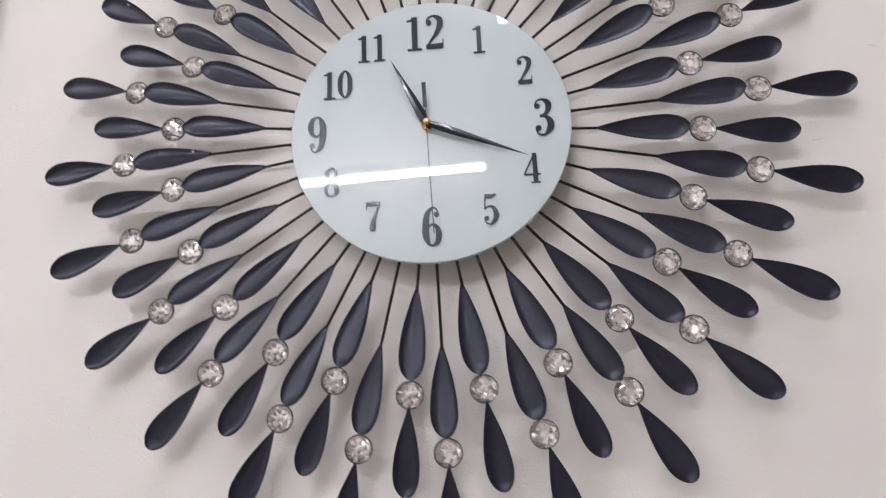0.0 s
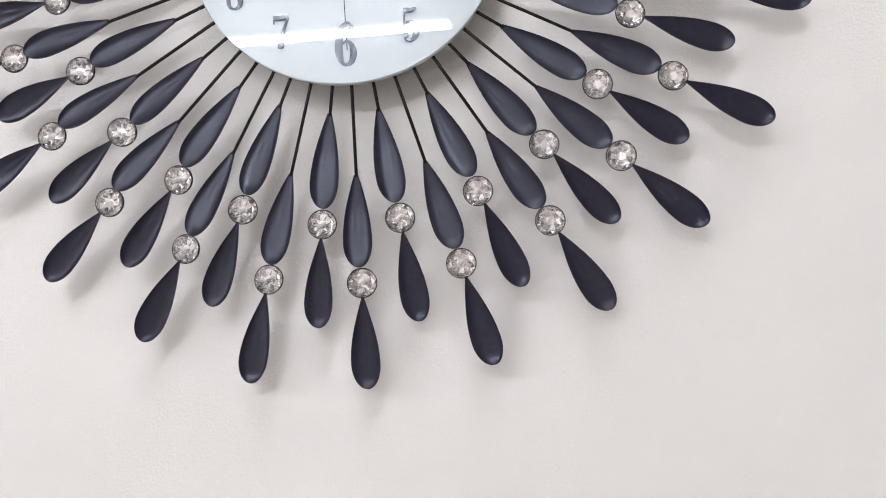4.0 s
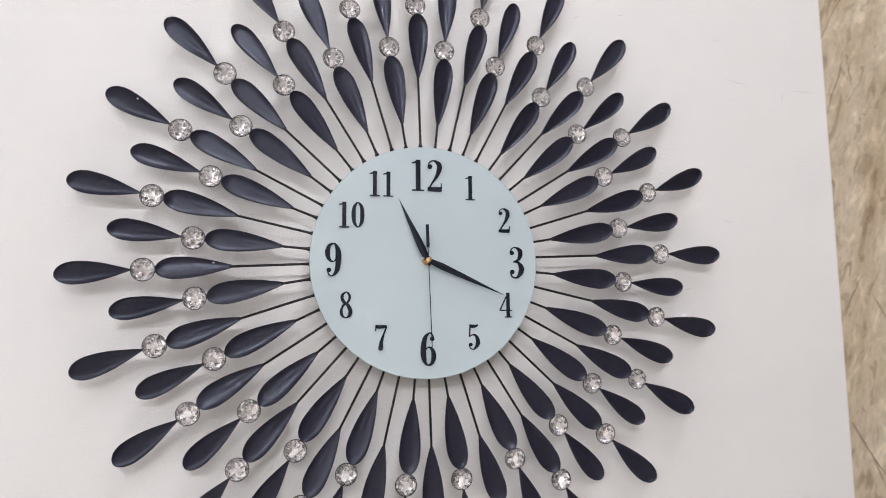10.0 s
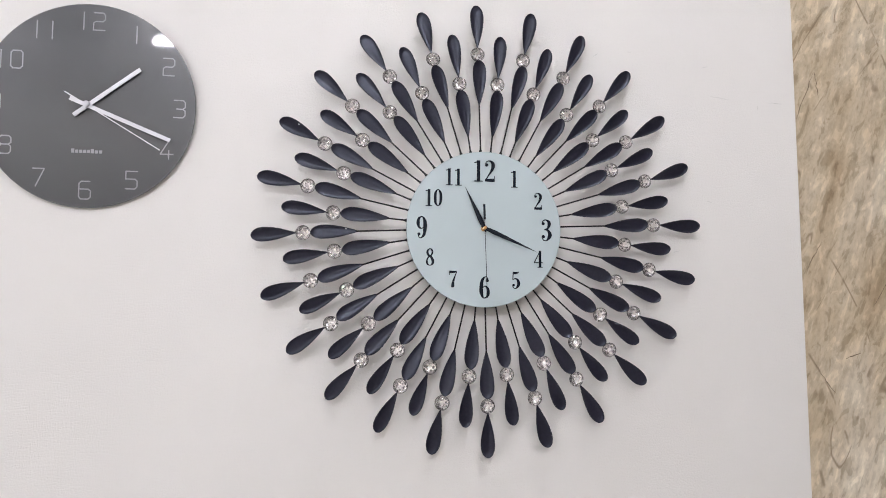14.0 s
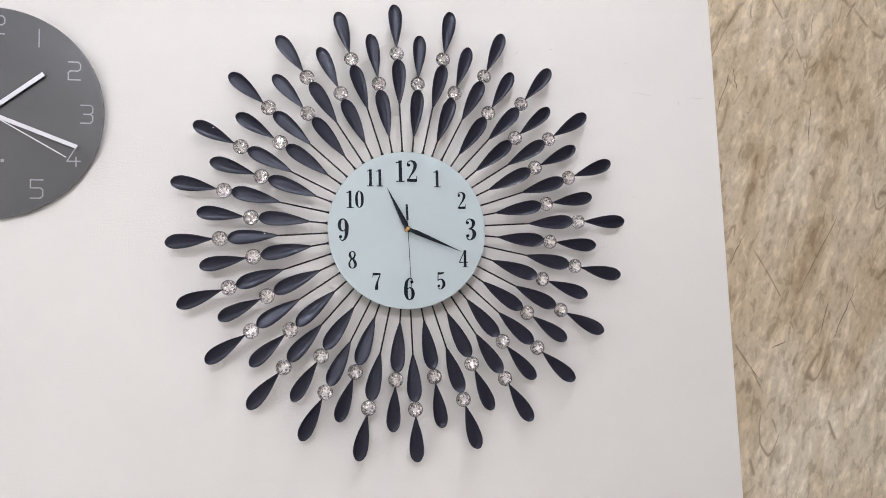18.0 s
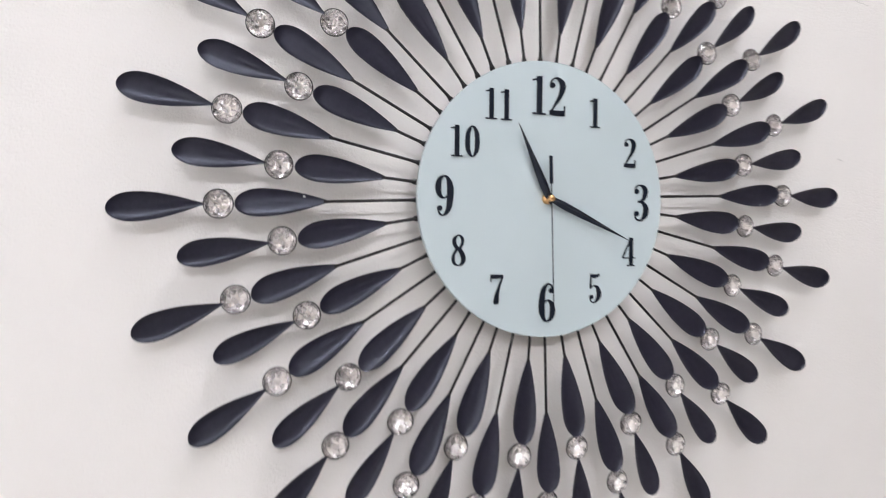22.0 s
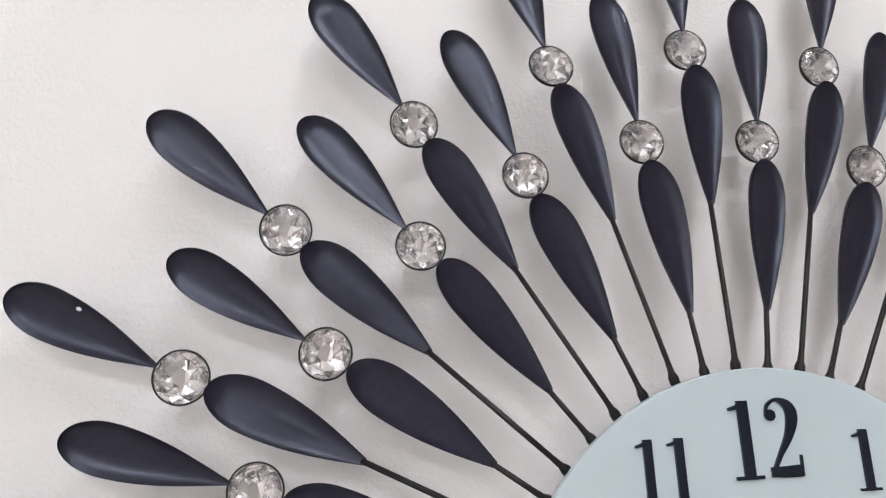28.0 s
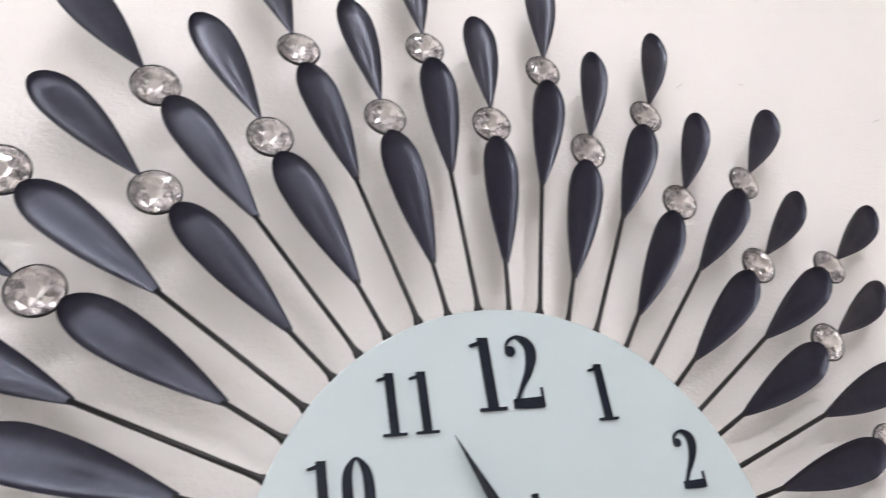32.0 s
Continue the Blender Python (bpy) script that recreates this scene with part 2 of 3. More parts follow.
def ribbon(bm, points, lift, base=0.0, steps=6, closed=False):
    """A raised stroke of varying width in the x-z plane, its front at y = -lift, its back at y = -base."""
    line = smooth_line(points, steps, closed)
    rows = []
    for i, p in enumerate(line):
        a = line[max(i - 1, 0)] if not (closed and i == 0) else line[-2]
        b = line[min(i + 1, len(line) - 1)] if not (closed and i == len(line) - 1) else line[1]
        d = (b - a)[:2]
        d = d / (np.hypot(*d) or 1)
        nrm = np.array((-d[1], d[0])) * max(p[2], 0.0002) / 2
        rows.append([bm.verts.new((q[0], y, q[1])) for q in (p[:2] + nrm, p[:2] - nrm) for y in (-lift, -base)])
    for a, b in zip(rows, rows[1:]):
        for i, j in ((0, 2), (2, 3), (3, 1), (1, 0)):
            bm.faces.new((a[i], a[j], b[j], b[i]))
    if not closed:
        bm.faces.new((rows[0][0], rows[0][1], rows[0][3], rows[0][2]))
        bm.faces.new((rows[-1][0], rows[-1][2], rows[-1][3], rows[-1][1]))
    return bm


# ---- the room ----
def build_room():
    x0, x1, y0, top = -3.6, 4.0, -5.2, CEIL_Z
    def slab(name, label, material, *b):
        bm = bmesh.new()
        box(bm, *b)
        ob = new(name, mesh_from(bm, name, material))
        return tagged(ob, label, "wall" if "wall" in name else name.split("_")[0], kind="structure")
    bm = bmesh.new()
    box(bm, x0, EDGE_X, WALL_Y, WALL_Y + 0.2, 0, top)
    bmesh.ops.bevel(bm, geom=[e for e in bm.edges if all(abs(v.co.x - EDGE_X) < 1e-6 and abs(v.co.y - WALL_Y) < 1e-6 for v in e.verts)], offset=0.0025, segments=2, affect="EDGES")
    tagged(new("wall_north", mesh_from(bm, "wall_north", PAINT)), "warm white painted plaster wall with light roller texture", "wall", kind="structure")
    slab("wall_panel", "beige brown marble-patterned wall sheet beside the white wall", MARBLE, EDGE_X + 0.0005, x1, WALL_Y + 0.004, WALL_Y + 0.2, 0, top)
    # side walls, south wall and floor are unseen, added to close the room and bounce light
    slab("wall_west", "unseen white painted wall, added to bounce light", PAINT, x0 - 0.15, x0, y0, WALL_Y + 0.2, 0, top)
    slab("wall_east", "unseen white painted wall, added to bounce light", PAINT, x1, x1 + 0.15, y0, WALL_Y + 0.2, 0, top)
    slab("wall_south", "unseen pale wall, added to bounce light", BEIGE_WALL, x0, x1, y0 - 0.15, y0, 0, top)
    slab("floor", "unseen pale glossy floor, its tone set to bounce light", FLOOR, x0 - 0.15, x1 + 0.15, y0 - 0.15, WALL_Y + 0.2, -0.12, 0)
    slab("ceiling", "plain white painted ceiling", CEILING, x0 - 0.15, x1 + 0.15, y0 - 0.15, WALL_Y + 0.2, top, top + 0.12)


def tube_lamp(half=0.645, glow=GLOW):
    lamp = empty("ceiling_lamp", (0, 0, 0))
    bm = bmesh.new()
    box(bm, -half - 0.019, half + 0.019, -0.022, 0.022, -0.04, 0, 0.004)
    part("body", bm, WHITE_METAL, lamp)
    for s in (-1, 1):
        bm = bmesh.new()
        box(bm, s * (half + 0.009) - 0.008, s * (half + 0.009) + 0.008, -0.014, 0.014, -0.085, -0.0405, 0.003)
        part("socket", bm, WHITE_METAL, lamp)
    bm = bmesh.new()
    tube(bm, [(-half, 0, -0.068), (half, 0, -0.068)], 0.020, 16)
    part("tube", bm, glow, lamp, "glowing white fluorescent tube", True)
    return tagged(lamp, "long white fluorescent tube lamp fixed on the ceiling", "lamp", "ceiling tube lamps")


def wall_scuffs():
    """Small raised scratches and smears of filler on the white wall."""
    wall = bpy.data.objects["wall_north"]
    rng = random.Random(11)
    for x, z, length, tilt in ((0.192, 0.295, 0.010, 40), (0.251, 0.304, 0.007, 10), (0.383, 0.285, 0.012, 20), (0.409, 0.233, 0.034, -8), (0.508, 0.229, 0.028, 0), (0.476, 0.219, 0.008, 85), (0.384, 0.056, 0.009, -15), (0.325, -0.027, 0.012, 15)):
        bm = bmesh.new()
        n = 7
        line = [((k / n - 0.5) * length, rng.uniform(-0.0007, 0.0007), 0.0007 * math.sin(math.pi * (k + 0.3) / (n + 0.6)) + rng.uniform(0, 0.0003)) for k in range(n + 1)]
        ribbon(bm, line, 0.00025, 0.0, 3)
        part("scuff", bm, SCUFF, wall, "small scratch in the paint").matrix_basis = Matrix.Translation((x, WALL_Y, 1.75 + z)) @ Matrix.Rotation(radians(-tilt), 4, "Y")


def sheet_cracks():
    """Thin dark cracks in the marble-patterned sheet, each a fine uneven sliver."""
    sheet = bpy.data.objects["wall_panel"]
    rng = random.Random(4)
    for x0, z0, x1, z1 in ((0.585, 0.290, 0.548, 0.205), (0.768, 0.024, 0.677, -0.109), (0.586, -0.005, 0.549, -0.062), (0.794, -0.097, 0.739, -0.188), (0.736, -0.121, 0.712, -0.188), (0.564, -0.210, 0.597, -0.257), (0.736, 0.237, 0.722, 0.148), (0.618, -0.200, 0.648, -0.190), (0.585, 0.290, 0.592, 0.244)):
        bm = bmesh.new()
        n = 9
        line = [(x0 + (x1 - x0) * k / n + rng.uniform(-0.0012, 0.0012), z0 + (z1 - z0) * k / n, 0.0013 * math.sin(math.pi * (k + 0.4) / (n + 0.8)) + rng.uniform(-0.0004, 0.0006)) for k in range(n + 1)]
        ribbon(bm, line, 0.00015, 0.0, 3)
        part("crack", bm, CRACK, sheet, "thin dark brown crack line").matrix_basis = Matrix.Translation((0, WALL_Y + 0.004, 1.75))


build_room()
wall_scuffs()
sheet_cracks()
first_lamp = tube_lamp()
first_lamp.matrix_basis = pose(-0.68, -3.063, CEIL_Z, 0, 0, 3.3)
# a second, unseen tube, added for more light from the left
copy_thing(first_lamp, pose(-2.85, -3.15, CEIL_Z, 0, 0, 3.3))
cross_lamp = tube_lamp(0.6, CROSS_GLOW)
cross_lamp.matrix_basis = pose(0.095, -1.06, CEIL_Z, 0, 0, 90)

# ---- the sunburst clock ----
LONG_GEM, SHORT_GEM, DIAL_R, FIRST_ANGLE = 0.272, 0.227, 0.1195, -2.3
DIAL_Y = -0.0055
# how far each wire is bent aside (degrees) and drawn out or in (mm), long and short by turns
BENT = [0.3, 0.4, 0.6, 0.3, 0.2, 0.8, 0.5, 0.4, 0.4, -0.4, -0.0, -0.2, -0.0, 0.1, 0.0, 0.4, 0.5, 0.2, 0.3, 0.2, 0.0, 0.2, 0.1, 0.5,
        0.8, 0.2, 0.5, 0.7, -0.2, -0.4, -0.4, -0.6, -0.6, -0.6, -0.8, -0.4, -0.6, -0.9, -0.7, -0.2, -1.0, -0.4, -0.8, 0.0, -0.1, -0.1, 0.4, 0.2]
DRAWN = [2.2, 0.6, 3.3, 1.7, 3.1, 0.1, 2.4, 0.5, 0.2, 1.1, 1.5, -1.0, 2.0, -0.2, -0.1, -1.7, -1.4, -1.0, -1.2, -2.0, -0.8, -1.3, -2.6, -1.9,
        -3.3, -1.5, -1.6, -1.4, -3.6, -0.6, -1.1, -0.1, -0.8, 0.6, 0.1, 1.4, -0.3, 1.5, -0.1, 0.1, -0.6, -0.0, 0.3, 0.4, 1.6, 1.8, 2.3, 1.2]
# the outer petals: how far each leans aside from its wire (degrees), and its length (mm)
LEAN = [0.5, -2.3, -3.7, -1.6, -2.8, -4.6, -2.9, -0.6, -0.7, -0.7, -2.6, 1.2, 2.5, -0.3, -1.0, -0.7, -1.1, -0.4, -1.0, -1.2, 0.3, 1.0, 1.0, 0.3,
        0.1, -2.0, -1.7, -1.6, -0.6, -2.2, -1.5, -1.6, -1.8, -0.8, -1.8, -0.7, -2.0, 1.5, -2.5, -3.5, -0.7, -2.6, -0.9, -1.6, -3.0, 0.3, 1.6, 0.7]
LENGTH = [71.5, 69.8, 70.0, 70.1, 71.1, 70.5, 69.4, 68.3, 69.3, 69.2, 69.0, 68.7, 70.3, 67.6, 68.3, 67.7, 67.9, 66.6, 67.9, 67.3, 67.0, 66.8, 66.3, 66.9,
        66.6, 65.9, 66.4, 64.9, 65.5, 65.5, 65.3, 65.3, 65.4, 65.2, 65.1, 66.2, 65.9, 66.5, 66.3, 66.7, 66.1, 66.0, 66.6, 67.6, 68.0, 68.5, 68.9, 70.5]


def petal_mesh(length, width, depth=0.0014, thick=0.0009, point_width=0.07, bow=1.05):
    """A dished drop of sheet metal: its point at the origin, its round end up along z, hollow towards -y, fuller on the +x side."""
    bm = bmesh.new()
    ns, nu, top = 30, 26, 0.73
    def g(s):
        return point_width + (1 - point_width) * math.sin(math.pi / 2 * s / top) ** bow if s < top else math.sqrt(max(0.0, 1 - ((s - top) / (1 - top)) ** 2))
    def point(i, j, back):
        s = 0.5 - 0.5 * math.cos(math.pi * (i / ns) ** 0.9)
        u = -math.cos(math.pi * j / nu)
        w = g(s) if i < ns else 0.0
        x = width * (0.035 * g(s) + 0.5 * w * u)
        y = (depth * (1 - u * u) + 0.0018 * (1 - abs(u) ** 5)) * min(1, w * 1.25) - 0.0005
        y -= 0.0004 * math.exp(-((s - 0.46) / 0.13) ** 2 - ((u - 0.1) / 0.16) ** 2)  # pressed out by the weld behind
        y += thick * (1 if back else 0)
        inset = 0.985 if back else 1.0
        return bm.verts.new((x * inset, y, s * length))
    faces = []
    grids = []
    for back in (False, True):
        grid = [[point(i, j, back) for j in range(nu + 1)] for i in range(ns + 1)]
        grids.append(grid)
        for i in range(ns):
            for j in range(nu):
                q = (grid[i][j], grid[i][j + 1], grid[i + 1][j + 1], grid[i + 1][j])
                bm.faces.new(q if not back else q[::-1])
    f, b = grids
    loop = [(i, 0) for i in range(ns + 1)] + [(ns, j) for j in range(1, nu + 1)] + [(i, nu) for i in range(ns - 1, -1, -1)] + [(0, j) for j in range(nu - 1, 0, -1)]
    for (a, c), (d, e) in zip(loop, loop[1:] + loop[:1]):
        bm.faces.new((f[a][c], f[d][e], b[d][e], b[a][c]))
    bmesh.ops.remove_doubles(bm, verts=bm.verts, dist=1e-6)
    return mesh_from(bm, "petal", BLACK, True)


def crystal_mesh():
    """A round cut stone: wide table, crown facets, and girdle, its back closed by the foil."""
    bm = bmesh.new()
    n = 8
    def ring(r, y, half):
        return [bm.verts.new((r * math.sin(2 * math.pi * (k + half) / n), y, r * math.cos(2 * math.pi * (k + half) / n))) for k in range(n)]
    t, c = ring(0.0056, -0.0032, 0), ring(0.0086, -0.0025, 0.5)
    m = 2 * n
    gi, gb = ([bm.verts.new((0.0102 * math.sin(2 * math.pi * k / m), y, 0.0102 * math.cos(2 * math.pi * k / m))) for k in range(m)] for y in (-0.0012, 0.0003))
    bm.faces.new(t)
    for i in range(n):
        j = (i + 1) % n
        bm.faces.new((t[i], c[i], t[j]))
        bm.faces.new((c[i], c[i - 1], t[i]))
        bm.faces.new((gi[2 * i], gi[2 * i + 1], c[i]))
        bm.faces.new((gi[2 * i + 1], gi[(2 * i + 2) % m], c[i]))
        bm.faces.new((gi[2 * i], c[i], c[i - 1]))
    for k in range(m):
        bm.faces.new((gi[k], gb[k], gb[(k + 1) % m], gi[(k + 1) % m]))
    return mesh_from(bm, "crystal", CRYSTAL)


def foil_mesh():
    """The silvered back of a stone: flat facets in two rows round a small flat middle, each with its own slight tilt."""
    bm = bmesh.new()
    rng = random.Random(5)
    n = 9
    rows = []
    for r, y, half in ((0.0102, -0.0006, 0), (0.0071, 0.0008, 0.5), (0.0033, 0.0019, 0)):
        rows.append([(r * math.sin(2 * math.pi * (k + half) / n), y, r * math.cos(2 * math.pi * (k + half) / n)) for k in range(n)])
    def facet(*corners):
        """A facet of its own, turned a little about its middle."""
        mid = sum((Vector(c) for c in corners), Vector()) / len(corners)
        tilt = Matrix.Rotation(radians(rng.uniform(-17, 17)), 3, "X") @ Matrix.Rotation(radians(rng.uniform(-17, 17)), 3, "Z")
        bm.faces.new([bm.verts.new(mid + tilt @ (1.06 * (Vector(c) - mid))) for c in corners])
    for lag, (a, b) in enumerate(zip(rows, rows[1:])):
        first = lag % 2
        for i in range(n):
            j = (i + 1) % n
            if first:
                facet(a[i - 1], b[i], a[i])
                facet(b[i], b[j], a[i])
            else:
                facet(a[i], b[i], a[j])
                facet(b[i], b[j], a[j])
    facet(*rows[-1])
    bed = [[bm.verts.new((x * 1.03, y + 0.0005, z * 1.03)) for x, y, z in row] for row in rows]
    for row, (a, b) in enumerate(zip(bed, bed[1:])):
        lag = -(row % 2)
        for i in range(n):
            j = (i + 1) % n
            bm.faces.new((a[i + lag], b[i], a[(j + lag) % n]))
            bm.faces.new((b[i], b[j], a[(j + lag) % n]))
    bm.faces.new(bed[-1])
    back = bm.verts.new((0, 0.0046, 0))
    for i in range(n):
        bm.faces.new((bed[0][(i + 1) % n], bed[0][i], back))
    return mesh_from(bm, "foil", FOIL)


def setting_mesh():
    bm = bmesh.new()
    prof = [(0.0103 + 0.0004 * (1 + math.cos(a)), -0.0002 + 0.0009 * math.sin(a)) for a in [2 * math.pi * k / 10 for k in range(11)]]
    lathe(bm, prof, 36)
    bmesh.ops.remove_doubles(bm, verts=bm.verts, dist=1e-6)
    return mesh_from(bm, "setting", WIRE, True)


def joined(bm):
    """Tie loose strokes to the first one by slim webs at the back, inside the dial."""
    left, groups = set(bm.verts), []
    while left:
        todo, seen = [left.pop()], []
        while todo:
            v = todo.pop()
            seen.append(v)
            for e in v.link_edges:
                w = e.other_vert(v)
                if w in left:
                    left.discard(w)
                    todo.append(w)
        groups.append(seen)
    groups.sort(key=lambda g: min(v.co.x + 7 * v.co.z for v in g))
    for a, b in zip(groups, groups[1:]):
        deep = max(v.co.y for v in a + b)
        va = [v for v in a if v.co.y > deep - 1e-5]
        vb = [v for v in b if v.co.y > deep - 1e-5]
        p = va[0]
        q = next(e.other_vert(p) for e in p.link_edges if e.other_vert(p).co.y > deep - 1e-5)
        bm.faces.new((p, q, vb[0]))
    return bm


def digit(ch):
    """Strokes of a high-contrast serif numeral in a box one high: lists of (x, z, width), or a ball (x, z, radius)."""
    ball = lambda x, z, r: ("ball", x, z, r)
    if ch == "1":
        return [[(0.26, 0.02, 0.15), (0.26, 0.98, 0.15)], [(0.07, 0.022, 0.044), (0.45, 0.022, 0.044)], [(0.28, 0.955, 0.06), (0.17, 0.90, 0.055), (0.06, 0.875, 0.04)]]
    if ch == "2":
        return [ball(0.11, 0.78, 0.075), [(0.05, 0.78, 0.03), (0.09, 0.91, 0.04), (0.23, 0.975, 0.05), (0.385, 0.88, 0.14), (0.41, 0.72, 0.16), (0.33, 0.50, 0.11), (0.18, 0.27, 0.06), (0.06, 0.06, 0.05)],
                [(0.03, 0.075, 0.12), (0.25, 0.07, 0.14), (0.46, 0.075, 0.15)], [(0.465, 0.01, 0.035), (0.475, 0.27, 0.03)]]
    if ch == "3":
        return [ball(0.11, 0.80, 0.07), ball(0.11, 0.20, 0.075), [(0.05, 0.81, 0.03), (0.11, 0.94, 0.04), (0.24, 0.975, 0.05), (0.375, 0.88, 0.14), (0.385, 0.72, 0.14), (0.30, 0.57, 0.08), (0.16, 0.53, 0.04)],
                [(0.16, 0.52, 0.04), (0.31, 0.50, 0.08), (0.41, 0.36, 0.16), (0.40, 0.19, 0.16), (0.26, 0.025, 0.06), (0.11, 0.05, 0.04), (0.05, 0.18, 0.03)]]
    if ch == "4":
        return [[(0.355, 0.02, 0.14), (0.355, 0.98, 0.14)], [(0.36, 0.975, 0.05), (0.02, 0.30, 0.045)], [(0.01, 0.285, 0.05), (0.52, 0.285, 0.05)], [(0.21, 0.022, 0.044), (0.50, 0.022, 0.044)]]
    if ch == "5":
        return [[(0.10, 0.97, 0.05), (0.075, 0.50, 0.045)], [(0.09, 0.915, 0.13), (0.28, 0.905, 0.12), (0.43, 0.96, 0.05)], ball(0.12, 0.20, 0.075),
                [(0.07, 0.49, 0.04), (0.19, 0.575, 0.05), (0.33, 0.54, 0.10), (0.41, 0.37, 0.16), (0.40, 0.20, 0.16), (0.26, 0.025, 0.06), (0.12, 0.05, 0.04), (0.05, 0.18, 0.03)]]
    if ch in "69":
        s = [ball(0.37, 0.81, 0.07), [(0.42, 0.82, 0.03), (0.37, 0.94, 0.04), (0.27, 0.978, 0.05), (0.14, 0.82, 0.13), (0.095, 0.50, 0.17), (0.105, 0.25, 0.16), (0.17, 0.07, 0.08), (0.26, 0.025, 0.05), (0.37, 0.10, 0.11), (0.415, 0.28, 0.15), (0.38, 0.47, 0.11), (0.27, 0.56, 0.05), (0.17, 0.49, 0.035), (0.13, 0.38, 0.03)]]
        if ch == "6":
            return s
        return [ball(0.5 - p[1], 1 - p[2], p[3]) if p[0] == "ball" else [(0.5 - x, 1 - z, w) for x, z, w in p] for p in s]
    if ch == "7":
        return [[(0.04, 0.915, 0.13), (0.24, 0.91, 0.13), (0.46, 0.93, 0.09)], [(0.045, 0.98, 0.035), (0.035, 0.74, 0.03)], [(0.45, 0.90, 0.05), (0.34, 0.62, 0.075), (0.26, 0.36, 0.13), (0.23, 0.12, 0.18), (0.23, 0.03, 0.13)]]
    if ch == "8":
        return [[(0.25, 0.975, 0.045), (0.37, 0.88, 0.09), (0.38, 0.72, 0.09), (0.27, 0.55, 0.10), (0.13, 0.67, 0.12), (0.115, 0.85, 0.11), (0.25, 0.975, 0.045)],
                [(0.24, 0.55, 0.10), (0.11, 0.40, 0.08), (0.075, 0.24, 0.11), (0.12, 0.09, 0.09), (0.25, 0.025, 0.045), (0.38, 0.10, 0.11), (0.42, 0.25, 0.15), (0.36, 0.42, 0.14), (0.24, 0.55, 0.10)]]
    return [[(0.25, 0.975, 0.045), (0.385, 0.80, 0.13), (0.415, 0.5, 0.16), (0.385, 0.20, 0.13), (0.25, 0.025, 0.045), (0.115, 0.20, 0.13), (0.085, 0.5, 0.16), (0.115, 0.80, 0.13), (0.25, 0.975, 0.045)]]


def numeral_mesh(text, height, lift=0.0013):
    bm = bmesh.new()
    pitch = 0.53
    for k, ch in enumerate(text):
        ox = (k - (len(text) - 1) / 2) * pitch - 0.25
        for n, p in enumerate(digit(ch)):
            up = lift - 0.00006 * n
            if p[0] == "ball":
                ring = [(p[1] + ox + p[3] * math.sin(a), p[2] - 0.5 + p[3] * math.cos(a)) for a in [2 * math.pi * i / 14 for i in range(14)]]
                f = [bm.verts.new((x * height, -up, z * height)) for x, z in ring]
                b = [bm.verts.new((x * height, 0.0005, z * height)) for x, z in ring]
                bm.faces.new(f)
                for i in range(14):
                    bm.faces.new((f[i], b[i], b[(i + 1) % 14], f[(i + 1) % 14]))
            else:
                closed = p[0][:2] == p[-1][:2]
                ribbon(bm, [((x + ox) * height, (z - 0.5) * height, w * height) for x, z, w in p], up, -0.0005, 6, closed)
    return mesh_from(joined(bm), "numeral", GLOSS)


def pointer_mesh(length, width, tail, material, ridge=0.0012):
    """A tapered clock hand with a raised middle line."""
    bm = bmesh.new()
    rim = [(0, length), (width * 0.42, length * 0.38), (width * 0.5, length * 0.16), (width * 0.34, 0), (width * 0.1, -tail), (-width * 0.1, -tail), (-width * 0.34, 0), (-width * 0.5, length * 0.16), (-width * 0.42, length * 0.38)]
    outer = [bm.verts.new((x, 0, z)) for x, z in rim]
    back = [bm.verts.new((x, 0.0005, z)) for x, z in rim]
    spine = [bm.verts.new((0, -ridge * 0.3, length * 0.985)), bm.verts.new((0, -ridge, length * 0.3)), bm.verts.new((0, -ridge * 0.8, -tail * 0.5))]
    for k in range(len(rim)):
        j = (k + 1) % len(rim)
        bm.faces.new((outer[k], outer[j], back[j], back[k]))
    bm.faces.new(back[::-1])
    for side in ((0, 1, 2, 3, 4), (0, 8, 7, 6, 5)):
        a = [outer[i] for i in side]
        bm.faces.new((a[0], a[1], spine[0]))
        bm.faces.new((spine[0], a[1], a[2], spine[1]))
        bm.faces.new((spine[1], a[2], a[3], spine[2]))
        bm.faces.new((spine[2], a[3], a[4]))
    bm.faces.new((outer[4], outer[5], spine[2]))
    return mesh_from(bm, "pointer", material)


def turned(ob, degrees, y=0.0):
    """Turn a part clockwise about the hub as seen from the room, at the depth y."""
    ob.matrix_basis = Matrix.Translation((0, y, -0.0015)) @ Matrix.Rotation(radians(degrees), 4, "Y")
    return ob


